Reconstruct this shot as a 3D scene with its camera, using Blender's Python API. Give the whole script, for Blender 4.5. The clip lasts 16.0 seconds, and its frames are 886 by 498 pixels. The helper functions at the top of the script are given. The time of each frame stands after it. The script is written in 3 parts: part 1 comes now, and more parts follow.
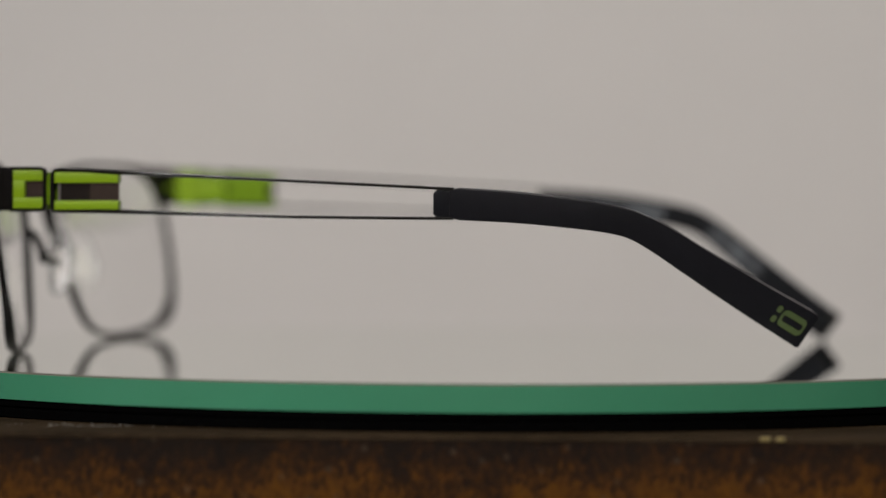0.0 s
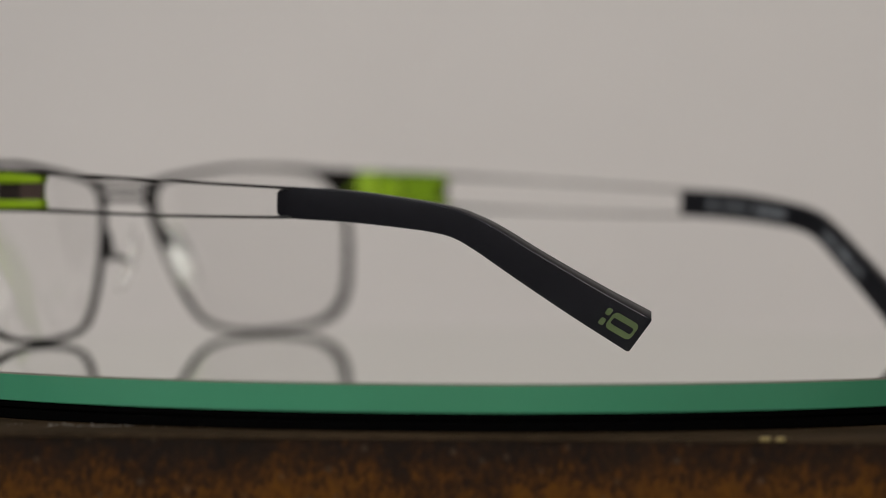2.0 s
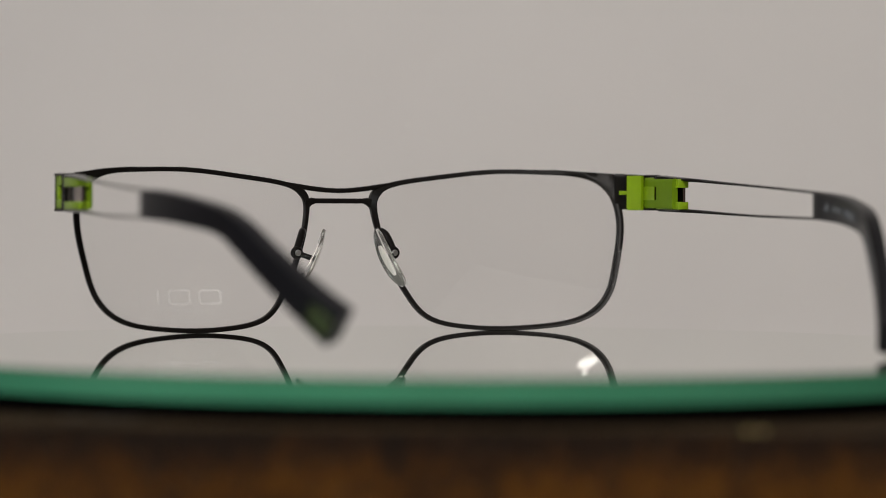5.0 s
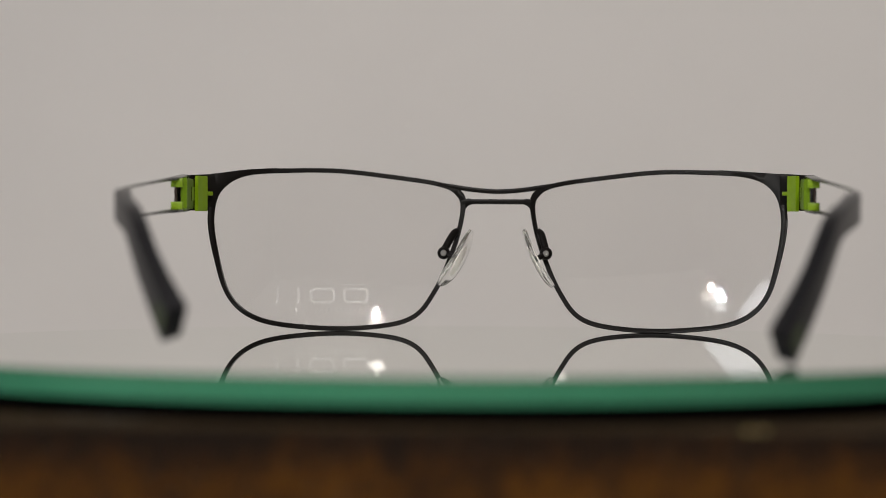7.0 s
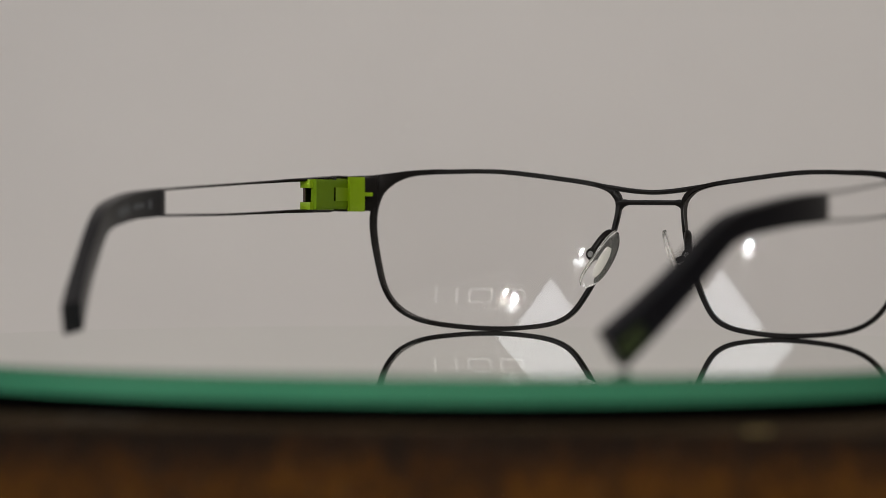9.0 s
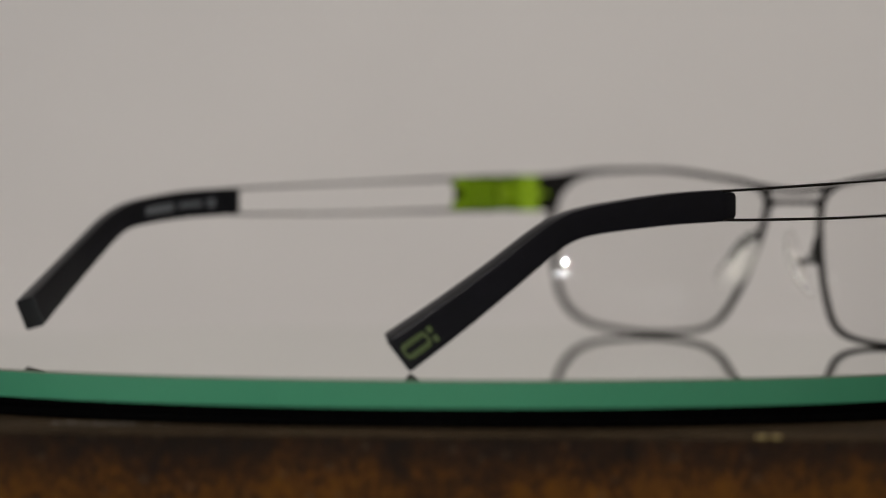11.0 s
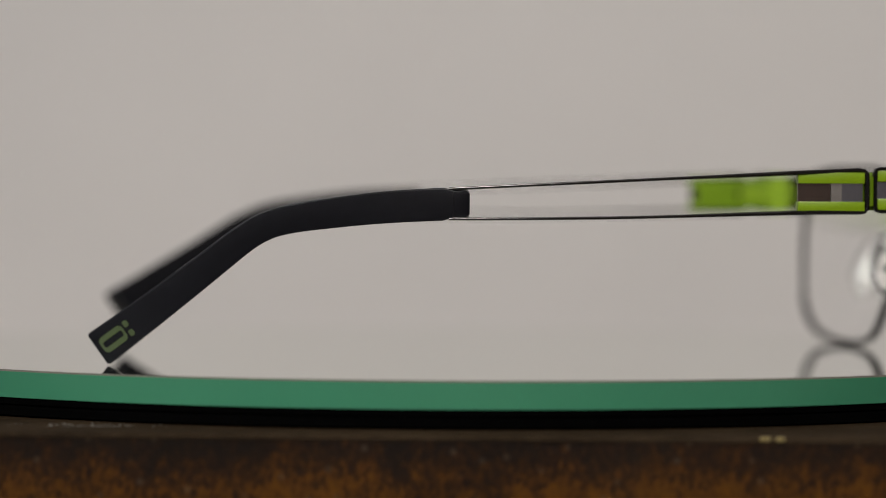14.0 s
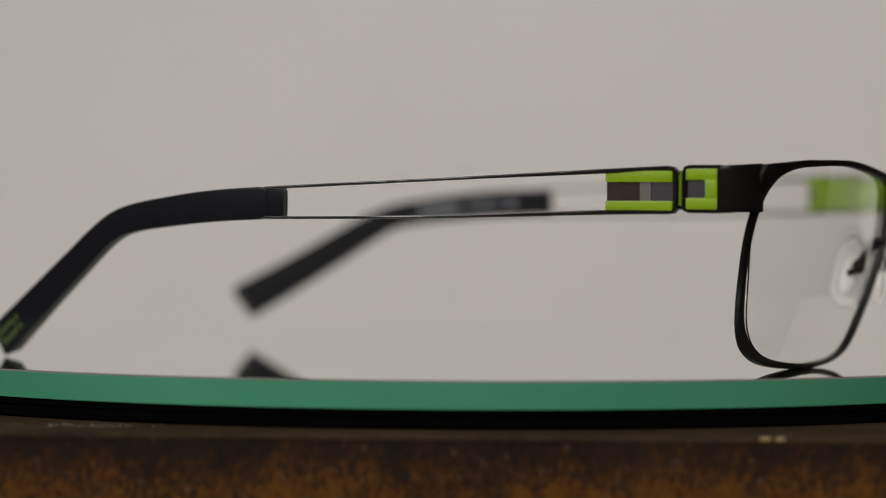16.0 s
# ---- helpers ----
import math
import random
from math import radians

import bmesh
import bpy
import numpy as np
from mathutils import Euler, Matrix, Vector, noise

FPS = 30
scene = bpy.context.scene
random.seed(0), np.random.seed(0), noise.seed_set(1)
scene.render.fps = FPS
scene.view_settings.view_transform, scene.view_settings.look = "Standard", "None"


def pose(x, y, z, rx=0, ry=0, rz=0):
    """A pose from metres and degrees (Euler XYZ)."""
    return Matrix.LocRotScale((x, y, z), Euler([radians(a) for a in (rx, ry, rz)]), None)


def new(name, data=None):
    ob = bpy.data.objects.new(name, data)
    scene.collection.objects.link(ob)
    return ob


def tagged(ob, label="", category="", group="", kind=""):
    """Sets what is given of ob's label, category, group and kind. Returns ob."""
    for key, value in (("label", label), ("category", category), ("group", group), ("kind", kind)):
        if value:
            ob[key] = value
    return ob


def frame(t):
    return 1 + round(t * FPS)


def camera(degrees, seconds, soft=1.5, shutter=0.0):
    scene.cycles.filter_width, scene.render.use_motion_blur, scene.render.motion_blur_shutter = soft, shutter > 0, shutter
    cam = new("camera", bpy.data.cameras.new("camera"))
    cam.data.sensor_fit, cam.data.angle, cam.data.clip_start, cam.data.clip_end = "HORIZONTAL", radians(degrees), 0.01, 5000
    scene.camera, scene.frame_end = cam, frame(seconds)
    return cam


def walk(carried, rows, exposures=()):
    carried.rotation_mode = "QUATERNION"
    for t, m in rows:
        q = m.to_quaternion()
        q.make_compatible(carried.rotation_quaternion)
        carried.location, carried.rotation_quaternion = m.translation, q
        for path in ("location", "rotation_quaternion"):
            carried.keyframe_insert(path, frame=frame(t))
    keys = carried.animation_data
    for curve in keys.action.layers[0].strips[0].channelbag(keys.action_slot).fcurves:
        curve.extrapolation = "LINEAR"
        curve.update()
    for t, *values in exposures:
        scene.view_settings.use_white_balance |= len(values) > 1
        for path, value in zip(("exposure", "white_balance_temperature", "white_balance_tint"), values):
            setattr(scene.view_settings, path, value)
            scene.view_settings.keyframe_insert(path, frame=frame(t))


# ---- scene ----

# ---------------------------------------------------------------- camera
cam = camera(14.454, 16.0, soft=0.85)
NEAR_EYE = pose(0.0, -0.67982, 0.03040, 90 - 0.9019, -0.296, 0.3479)     # focused on the near temple
FAR_EYE = pose(0.0, -0.70461, 0.03076, 90 - 0.8903, -0.296, 0.2816)      # the lens draws back as it focuses on the front
PAN_EYE = pose(0.0, -0.70461, 0.03076, 90 - 0.8903, -0.296, 0.3300)      # a slight shift of the support
MID_EYE = pose(0.0, -0.6865, 0.03050, 90 - 0.8987, -0.296, 0.3450)
walk(cam, [(0.0, NEAR_EYE), (3.1, NEAR_EYE), (3.2, FAR_EYE), (6.5, FAR_EYE), (8.0, PAN_EYE), (10.9, PAN_EYE), (11.0, MID_EYE), (11.5, NEAR_EYE), (16.0, NEAR_EYE)],
     exposures=[(0.0, -0.02), (1.5, -0.04), (3.0, -0.02), (5.5, 0.01), (6.5, 0.03), (7.5, 0.02), (8.5, -0.07), (11.0, -0.10), (11.6, -0.07), (12.5, 0.0), (16.0, 0.0)])

# the plane of sharp focus, pulled between the near temple and the front
FOCUS = new("focus_mark")
cam.data.dof.use_dof, cam.data.dof.focus_object, cam.data.dof.aperture_fstop = True, FOCUS, 9.5

# turn of the turntable, degrees about the upright axis at the origin
TURN = [(0.0, 83.13), (0.5, 76.86), (1.0, 70.76), (1.5, 64.64), (2.0, 58.69), (2.5, 52.77), (3.0, 46.99),
        (5.5, 17.14), (6.0, 11.23), (6.5, 5.36), (7.0, -0.35), (7.5, -6.12), (8.0, -11.97), (8.5, -17.7),
        (11.0, -47.39), (11.5, -53.5), (12.0, -59.71), (12.5, -65.92), (13.0, -72.13), (13.5, -78.25), (14.0, -84.35),
        (14.5, -90.4), (15.0, -96.44), (15.5, -102.43), (16.0, -108.35)]
TILT = pose(-0.0025, -0.0014, 0, -0.013, -0.052, 0)          # the mirror lies a little askew on the turntable
PULL = [(0.0, -0.080), (3.1, -0.080), (3.2, 0.03), (3.6, 0.075), (10.9, 0.075), (11.0, -0.052), (11.5, -0.068), (12.0, -0.082), (16.0, -0.080)]
DISC_R = 0.1157
MM = 0.001

# ---------------------------------------------------------------- light
world = bpy.data.worlds.new("world")
scene.world = world
world.use_nodes = True
world.node_tree.nodes["Background"].inputs[0].default_value = (0.8, 0.85, 1.0, 1)
world.node_tree.nodes["Background"].inputs[1].default_value = 0.02
scene.view_settings.exposure = 0.0


def lamp(name, kind, place, energy, colour, **more):
    data = bpy.data.lights.new(name, kind)
    data.energy, data.color = energy, colour
    ob = new(name, data)
    ob.matrix_world = place
    return ob, data


WARM, COOL = (1.0, 0.95, 0.90), (0.93, 0.965, 1.0)
BULBS = [((0.149, -1.352, 0.907), 71.5, WARM, 0.014), ((-0.804, -1.205, 0.78), 9.0, (1.0, 0.93, 0.82), 0.012),
         ((-0.857, -1.153, 0.81), 14.0, COOL, 0.020), ((-1.232, -0.943, 0.573), 8.0, COOL, 0.013)]
for place, watts, colour, size in BULBS:
    ob, data = lamp("ceiling_bulb_light", "POINT", Matrix.Translation(place), watts, colour)
    data.shadow_soft_size = size


def facing(centre, along, target):
    """A pose whose -z looks at target and whose x lies along a direction as nearly as it can."""
    z = (Vector(centre) - Vector(target)).normalized()
    x = Vector(along)
    x = (x - z * x.dot(z)).normalized()
    m = Matrix((x, z.cross(x), z)).transposed().to_4x4()
    m.translation = centre
    return m


SOFTBOX, SOFT_W, SOFT_H = facing((-0.75, -0.46, 0.82), (0.31, -0.03, 0.33), (0.045, 0.08, 0.01)), 0.44, 0.74
ob, data = lamp("softbox_light", "AREA", SOFTBOX, 4.2, (0.95, 0.97, 1.0))
data.shape, data.size, data.size_y = "RECTANGLE", SOFT_W, SOFT_H


# ---------------------------------------------------------------- materials
def material(name, colour, rough=0.5, metal=0.0, grain=0.0, scale=200.0, bump=0.0, coat=0.0, spec=0.5):
    """A principled material; grain: how far noise at two scales varies its colour."""
    m = bpy.data.materials.new(name)
    m.use_nodes = True
    nt = m.node_tree
    b = nt.nodes["Principled BSDF"]
    b.inputs["Base Color"].default_value = (*colour, 1)
    b.inputs["Roughness"].default_value = rough
    b.inputs["Metallic"].default_value = metal
    b.inputs["Coat Weight"].default_value = coat
    b.inputs["Specular IOR Level"].default_value = spec
    if grain or bump:
        co = nt.nodes.new("ShaderNodeTexCoord")
        fine, broad = nt.nodes.new("ShaderNodeTexNoise"), nt.nodes.new("ShaderNodeTexNoise")
        for n, k in ((fine, scale), (broad, scale * 0.13)):
            n.inputs["Scale"].default_value, n.inputs["Detail"].default_value = k, 4
            nt.links.new(co.outputs["Object"], n.inputs["Vector"])
        mean = nt.nodes.new("ShaderNodeMath")
        mean.operation = "ADD"
        nt.links.new(fine.outputs["Fac"], mean.inputs[0])
        nt.links.new(broad.outputs["Fac"], mean.inputs[1])
        ramp = nt.nodes.new("ShaderNodeMapRange")
        ramp.inputs["From Min"].default_value, ramp.inputs["From Max"].default_value = 0.6, 1.4
        ramp.inputs["To Min"].default_value, ramp.inputs["To Max"].default_value = 1 - grain, 1 + grain
        nt.links.new(mean.outputs[0], ramp.inputs["Value"])
        mul = nt.nodes.new("ShaderNodeVectorMath")
        mul.operation = "SCALE"
        mul.inputs[0].default_value = colour
        nt.links.new(ramp.outputs["Result"], mul.inputs["Scale"])
        nt.links.new(mul.outputs[0], b.inputs["Base Color"])
        if bump:
            bp = nt.nodes.new("ShaderNodeBump")
            bp.inputs["Strength"].default_value, bp.inputs["Distance"].default_value = bump, 0.3 / scale
            nt.links.new(fine.outputs["Fac"], bp.inputs["Height"])
            nt.links.new(bp.outputs[0], b.inputs["Normal"])
    return m


def glass(name, colour, ior, rough=0.0):
    m = material(name, colour, rough)
    b = m.node_tree.nodes["Principled BSDF"]
    b.inputs["Transmission Weight"].default_value, b.inputs["IOR"].default_value = 1.0, ior
    return m


M_WALL = material("warm_white_paint", (0.735, 0.72, 0.71), 0.85, grain=0.025, scale=14, bump=0.05)
M_DIM = material("taupe_paint", (0.20, 0.18, 0.165), 0.85, grain=0.04, scale=14, bump=0.05)
M_CEIL = material("white_ceiling_paint", (0.8, 0.79, 0.77), 0.9, grain=0.02, scale=12)
M_FLOOR = material("brown_floor", (0.16, 0.11, 0.075), 0.6, grain=0.2, scale=30)
M_MIRROR = material("silvered_glass", (0.788, 0.838, 0.768), 0.0, metal=1.0)
M_EDGE = material("green_glass_edge", (0.032, 0.156, 0.086), 0.25, grain=0.05, scale=60, coat=0.3)
M_CHAMFER = material("ground_glass_chamfer", (0.07, 0.065, 0.05), 0.5, grain=0.1, scale=400)
M_PLATTER = material("black_platter", (0.0010, 0.0010, 0.0010), 0.7, grain=0.1, scale=80, spec=0.0)
M_BLACK = material("black_coated_metal", (0.0040, 0.0033, 0.0030), 0.34, grain=0.2, scale=900, spec=0.075)
M_WIRE = material("polished_black_wire", (0.0040, 0.0034, 0.0032), 0.2, grain=0.2, scale=900, spec=0.38)
M_CLOTH = material("black_cloth", (0.02, 0.02, 0.02), 0.8, grain=0.2, scale=300)
M_SLEEVE = material("matt_black_acetate", (0.0035, 0.0035, 0.005), 0.34, grain=0.25, scale=500, bump=0.05, spec=0.15)
M_GREEN = material("lime_green_plastic", (0.128, 0.208, 0.002), 0.4, grain=0.06, scale=500, spec=0.3)
M_LEAF = material("dark_lime_plastic", (0.082, 0.142, 0.002), 0.5, grain=0.1, scale=500, spec=0.12)
M_MARK = material("green_enamel_print", (0.021, 0.036, 0.003), 0.5, grain=0.15, scale=900)
M_SCREW = material("bright_steel", (0.42, 0.42, 0.42), 0.3, metal=1.0, grain=0.05, scale=900)
# steel of the inserts: reflections of the room put into four base tints
M_REFL_BLUE = material("blue_reflection_steel", (0.40, 0.42, 0.50), 0.16, metal=1.0, grain=0.12, scale=700)
M_REFL_DARK = material("dark_reflection_steel", (0.085, 0.075, 0.072), 0.2, metal=1.0, grain=0.15, scale=700)
M_REFL_BROWN = material("brown_reflection_steel", (0.21, 0.165, 0.15), 0.2, metal=1.0, grain=0.15, scale=700)
M_REFL_PALE = material("pale_reflection_steel", (0.72, 0.72, 0.72), 0.2, metal=1.0, grain=0.1, scale=700)
M_PRINT_SHEEN = material("pale_grey_print_sheen", (0.065, 0.07, 0.08), 0.6, grain=0.1, scale=900)
M_LENS = glass("clear_lens", (0.985, 0.985, 0.985), 1.45)
# white stands in for lamp glare on the pad's metal core
M_CORE_GLARE = material("glare_white_pad_core", (0.80, 0.77, 0.74), 0.14, grain=0.08, scale=900, bump=0.1, coat=0.6)
M_PAD = glass("clear_silicone", (0.995, 0.99, 0.985), 1.22, 0.02)
M_PAD.node_tree.nodes["Principled BSDF"].inputs["Coat Weight"].default_value = 0.7
M_PAD.node_tree.nodes["Principled BSDF"].inputs["Transmission Weight"].default_value = 0.95
M_DEMO = material("white_lens_print", (0.75, 0.75, 0.74), 0.5, grain=0.05, scale=900)
M_DEMO.node_tree.nodes["Principled BSDF"].inputs["Alpha"].default_value = 0.075


def burl():
    """Dark stained wood with rusty orange figure and specks, darker towards its upper edge."""
    m = bpy.data.materials.new("stained_burl_wood")
    m.use_nodes = True
    nt = m.node_tree
    b = nt.nodes["Principled BSDF"]
    co = nt.nodes.new("ShaderNodeTexCoord")
    mp = nt.nodes.new("ShaderNodeMapping")
    mp.inputs["Scale"].default_value = (1.0, 1.0, 0.6)
    nt.links.new(co.outputs["Object"], mp.inputs["Vector"])
    big, mid, fine = (nt.nodes.new("ShaderNodeTexNoise") for _ in range(3))
    for n, k, d, w in ((big, 190, 6, 0.6), (mid, 1100, 6, 0.8), (fine, 2600, 4, 0.2)):
        n.inputs["Scale"].default_value, n.inputs["Detail"].default_value = k, d
        n.inputs["Distortion"].default_value = w
        nt.links.new(mp.outputs[0], n.inputs["Vector"])
    mix = nt.nodes.new("ShaderNodeMath")
    mix.operation = "MULTIPLY_ADD"
    mix.inputs[1].default_value = 0.32
    nt.links.new(big.outputs["Fac"], mix.inputs[0])
    half = nt.nodes.new("ShaderNodeMath")
    half.operation = "MULTIPLY"
    half.inputs[1].default_value = 0.68
    nt.links.new(mid.outputs["Fac"], half.inputs[0])
    nt.links.new(half.outputs[0], mix.inputs[2])
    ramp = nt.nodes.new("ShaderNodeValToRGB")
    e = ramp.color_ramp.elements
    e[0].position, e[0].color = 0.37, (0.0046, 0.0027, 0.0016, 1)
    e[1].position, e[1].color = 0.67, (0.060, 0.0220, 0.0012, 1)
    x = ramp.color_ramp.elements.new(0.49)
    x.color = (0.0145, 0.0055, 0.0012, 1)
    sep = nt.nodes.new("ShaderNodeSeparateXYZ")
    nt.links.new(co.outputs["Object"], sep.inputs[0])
    # figure gets darker over the 9 mm below the upper edge
    upper_dark = nt.nodes.new("ShaderNodeMapRange")
    upper_dark.inputs["From Min"].default_value, upper_dark.inputs["From Max"].default_value = -0.0175, -0.0085
    upper_dark.inputs["To Min"].default_value, upper_dark.inputs["To Max"].default_value = -0.08, 0.155
    nt.links.new(sep.outputs["Z"], upper_dark.inputs["Value"])
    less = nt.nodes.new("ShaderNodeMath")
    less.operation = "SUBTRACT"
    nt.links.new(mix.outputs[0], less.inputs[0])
    nt.links.new(upper_dark.outputs[0], less.inputs[1])
    # broad patches of brighter and darker figure
    patch = nt.nodes.new("ShaderNodeTexNoise")
    patch.inputs["Scale"].default_value, patch.inputs["Detail"].default_value, patch.inputs["Distortion"].default_value = 70, 5, 0.8
    nt.links.new(mp.outputs[0], patch.inputs["Vector"])
    shift = nt.nodes.new("ShaderNodeMapRange")
    shift.inputs["From Min"].default_value, shift.inputs["From Max"].default_value = 0.32, 0.68
    shift.inputs["To Min"].default_value, shift.inputs["To Max"].default_value = -0.05, 0.05
    nt.links.new(patch.outputs["Fac"], shift.inputs["Value"])
    total = nt.nodes.new("ShaderNodeMath")
    total.operation = "ADD"
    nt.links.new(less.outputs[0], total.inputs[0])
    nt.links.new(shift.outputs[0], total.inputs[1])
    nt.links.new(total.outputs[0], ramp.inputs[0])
    # pale specks
    vor = nt.nodes.new("ShaderNodeTexVoronoi")
    vor.inputs["Scale"].default_value = 250
    nt.links.new(co.outputs["Object"], vor.inputs["Vector"])
    dot = nt.nodes.new("ShaderNodeMapRange")
    dot.inputs["From Min"].default_value, dot.inputs["From Max"].default_value = 0.10, 0.17
    dot.inputs["To Min"].default_value, dot.inputs["To Max"].default_value = 0.38, 0.0
    nt.links.new(vor.outputs["Distance"], dot.inputs["Value"])
    speck = nt.nodes.new("ShaderNodeMix")
    speck.data_type = "RGBA"
    speck.inputs["B"].default_value = (0.055, 0.040, 0.026, 1)
    nt.links.new(dot.outputs[0], speck.inputs["Factor"])
    nt.links.new(ramp.outputs[0], speck.inputs["A"])
    nt.links.new(speck.outputs["Result"], b.inputs["Base Color"])
    bp = nt.nodes.new("ShaderNodeBump")
    bp.inputs["Strength"].default_value, bp.inputs["Distance"].default_value = 0.25, 0.0006
    nt.links.new(fine.outputs["Fac"], bp.inputs["Height"])
    nt.links.new(bp.outputs[0], b.inputs["Normal"])
    b.inputs["Roughness"].default_value = 0.5
    b.inputs["Specular IOR Level"].default_value = 0.09
    return m


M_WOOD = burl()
M_TOP = material("dark_dusty_wood", (0.0175, 0.0115, 0.0064), 0.7, grain=0.5, scale=420, bump=0.25, spec=0.02)
M_CHIP = material("bare_yellow_wood", (0.16, 0.12, 0.035), 0.5, grain=0.2, scale=900)
M_DUST = material("pale_dust", (0.085, 0.078, 0.068), 0.9, grain=0.2, scale=900)

# ---------------------------------------------------------------- mesh helpers
def part(name, bm, mat, parent=None, label="", smooth=True, fit=None):
    if fit:
        bm.transform(fit)
    me = bpy.data.meshes.new(name)
    bmesh.ops.recalc_face_normals(bm, faces=bm.faces)
    bm.to_mesh(me)
    bm.free()
    for m in (mat if isinstance(mat, (list, tuple)) else [mat]):
        me.materials.append(m)
    if smooth:
        me.shade_smooth()
        me.set_sharp_from_angle(angle=radians(38))
    ob = new(name, me)
    ob.parent = parent
    return tagged(ob, label) if label else ob


def sweep(bm, sections, closed=False):
    """Joins rings of equally many points into a tube, capped unless closed."""
    rings = [[bm.verts.new(p) for p in s] for s in sections]
    n = len(rings[0])
    pairs = list(zip(rings, rings[1:])) + ([(rings[-1], rings[0])] if closed else [])
    for a, b in pairs:
        for i in range(n):
            bm.faces.new((a[i], a[(i + 1) % n], b[(i + 1) % n], b[i]))
    if not closed:
        bm.faces.new(list(reversed(rings[0])))
        bm.faces.new(rings[-1])
    return bm


def box(bm, lo, hi, bevel=0.0, place=None):
    lo, hi = Vector(lo), Vector(hi)
    m = Matrix.Translation((lo + hi) / 2) @ Matrix.Diagonal((*(hi - lo), 1))
    made = bmesh.ops.create_cube(bm, size=1, matrix=(place @ m) if place else m)["verts"]
    if bevel:
        edges = list({e for v in made for e in v.link_edges})
        bmesh.ops.bevel(bm, geom=edges, offset=bevel, segments=2, affect="EDGES", profile=0.5)
    return bm


def spline(points, n, closed=False):
    """n points (or so) along a smooth curve through the given ones."""
    pts = [Vector(p) for p in points]
    k = len(pts)
    spans = k if closed else k - 1
    out = []
    steps = max(1, round(n / spans))
    for i in range(spans):
        if closed:
            a, b, c, d = (pts[(i + j) % k] for j in (-1, 0, 1, 2))
        else:
            b, c = pts[i], pts[i + 1]
            a = pts[i - 1] if i else b * 2 - c
            d = pts[i + 2] if i + 2 < k else c * 2 - b
        for s in range(steps):
            t = s / steps
            out.append(0.5 * (2 * b + (c - a) * t + (2 * a - 5 * b + 4 * c - d) * t * t
                              + (3 * b - a - 3 * c + d) * t ** 3))
    if not closed:
        out.append(pts[-1])
    return out


def rounded(w, h, r, n=4):
    """A rounded rectangle about 0: points (u, v), w by h."""
    out = []
    for cx, cy, a0 in ((1, 1, 0), (-1, 1, 90), (-1, -1, 180), (1, -1, 270)):
        for i in range(n):
            a = radians(a0 + 90 * i / (n - 1))
            out.append((cx * (w / 2 - r) + r * math.cos(a), cy * (h / 2 - r) + r * math.sin(a)))
    return out


def disc_solid(bm, profile, n=192):
    """Turned solid from (radius, z) pairs, first and last on the axis or capped."""
    rings = []
    for r, z in profile:
        rings.append([(r * math.cos(2 * math.pi * i / n), r * math.sin(2 * math.pi * i / n), z) for i in range(n)])
    return sweep(bm, rings)


def empty(name):
    ob = new(name)
    ob.empty_display_size = 0.02
    return ob


# ---------------------------------------------------------------- room
def slab(name, lo, hi, mat, label):
    bm = box(bmesh.new(), lo, hi)
    return tagged(part(name, bm, mat, smooth=False), label, kind="structure")


FLOOR_Z = -0.80
slab("floor", (-2.0, -3.2, FLOOR_Z - 0.1), (2.0, 1.0, FLOOR_Z), M_FLOOR, "plain brown floor of the room")
slab("wall_back", (-2.0, 1.0, FLOOR_Z - 0.1), (2.0, 1.12, 1.7), M_WALL, "smooth warm grey-white painted wall behind the display")
slab("wall_left", (-2.12, -3.2, FLOOR_Z - 0.1), (-2.0, 1.12, 1.7), M_DIM, "plain taupe painted side wall")
slab("wall_right", (2.0, -3.2, FLOOR_Z - 0.1), (2.12, 1.12, 1.7), M_DIM, "plain taupe painted side wall")
slab("wall_front", (-2.12, -3.32, FLOOR_Z - 0.1), (2.12, -3.2, 1.7), M_DIM, "plain taupe painted wall behind the camera")
slab("ceiling", (-2.12, -3.32, 1.7), (2.12, 1.12, 1.8), M_CEIL, "plain white ceiling")

# ---------------------------------------------------------------- wooden stand
STAND_TOP = -0.0080


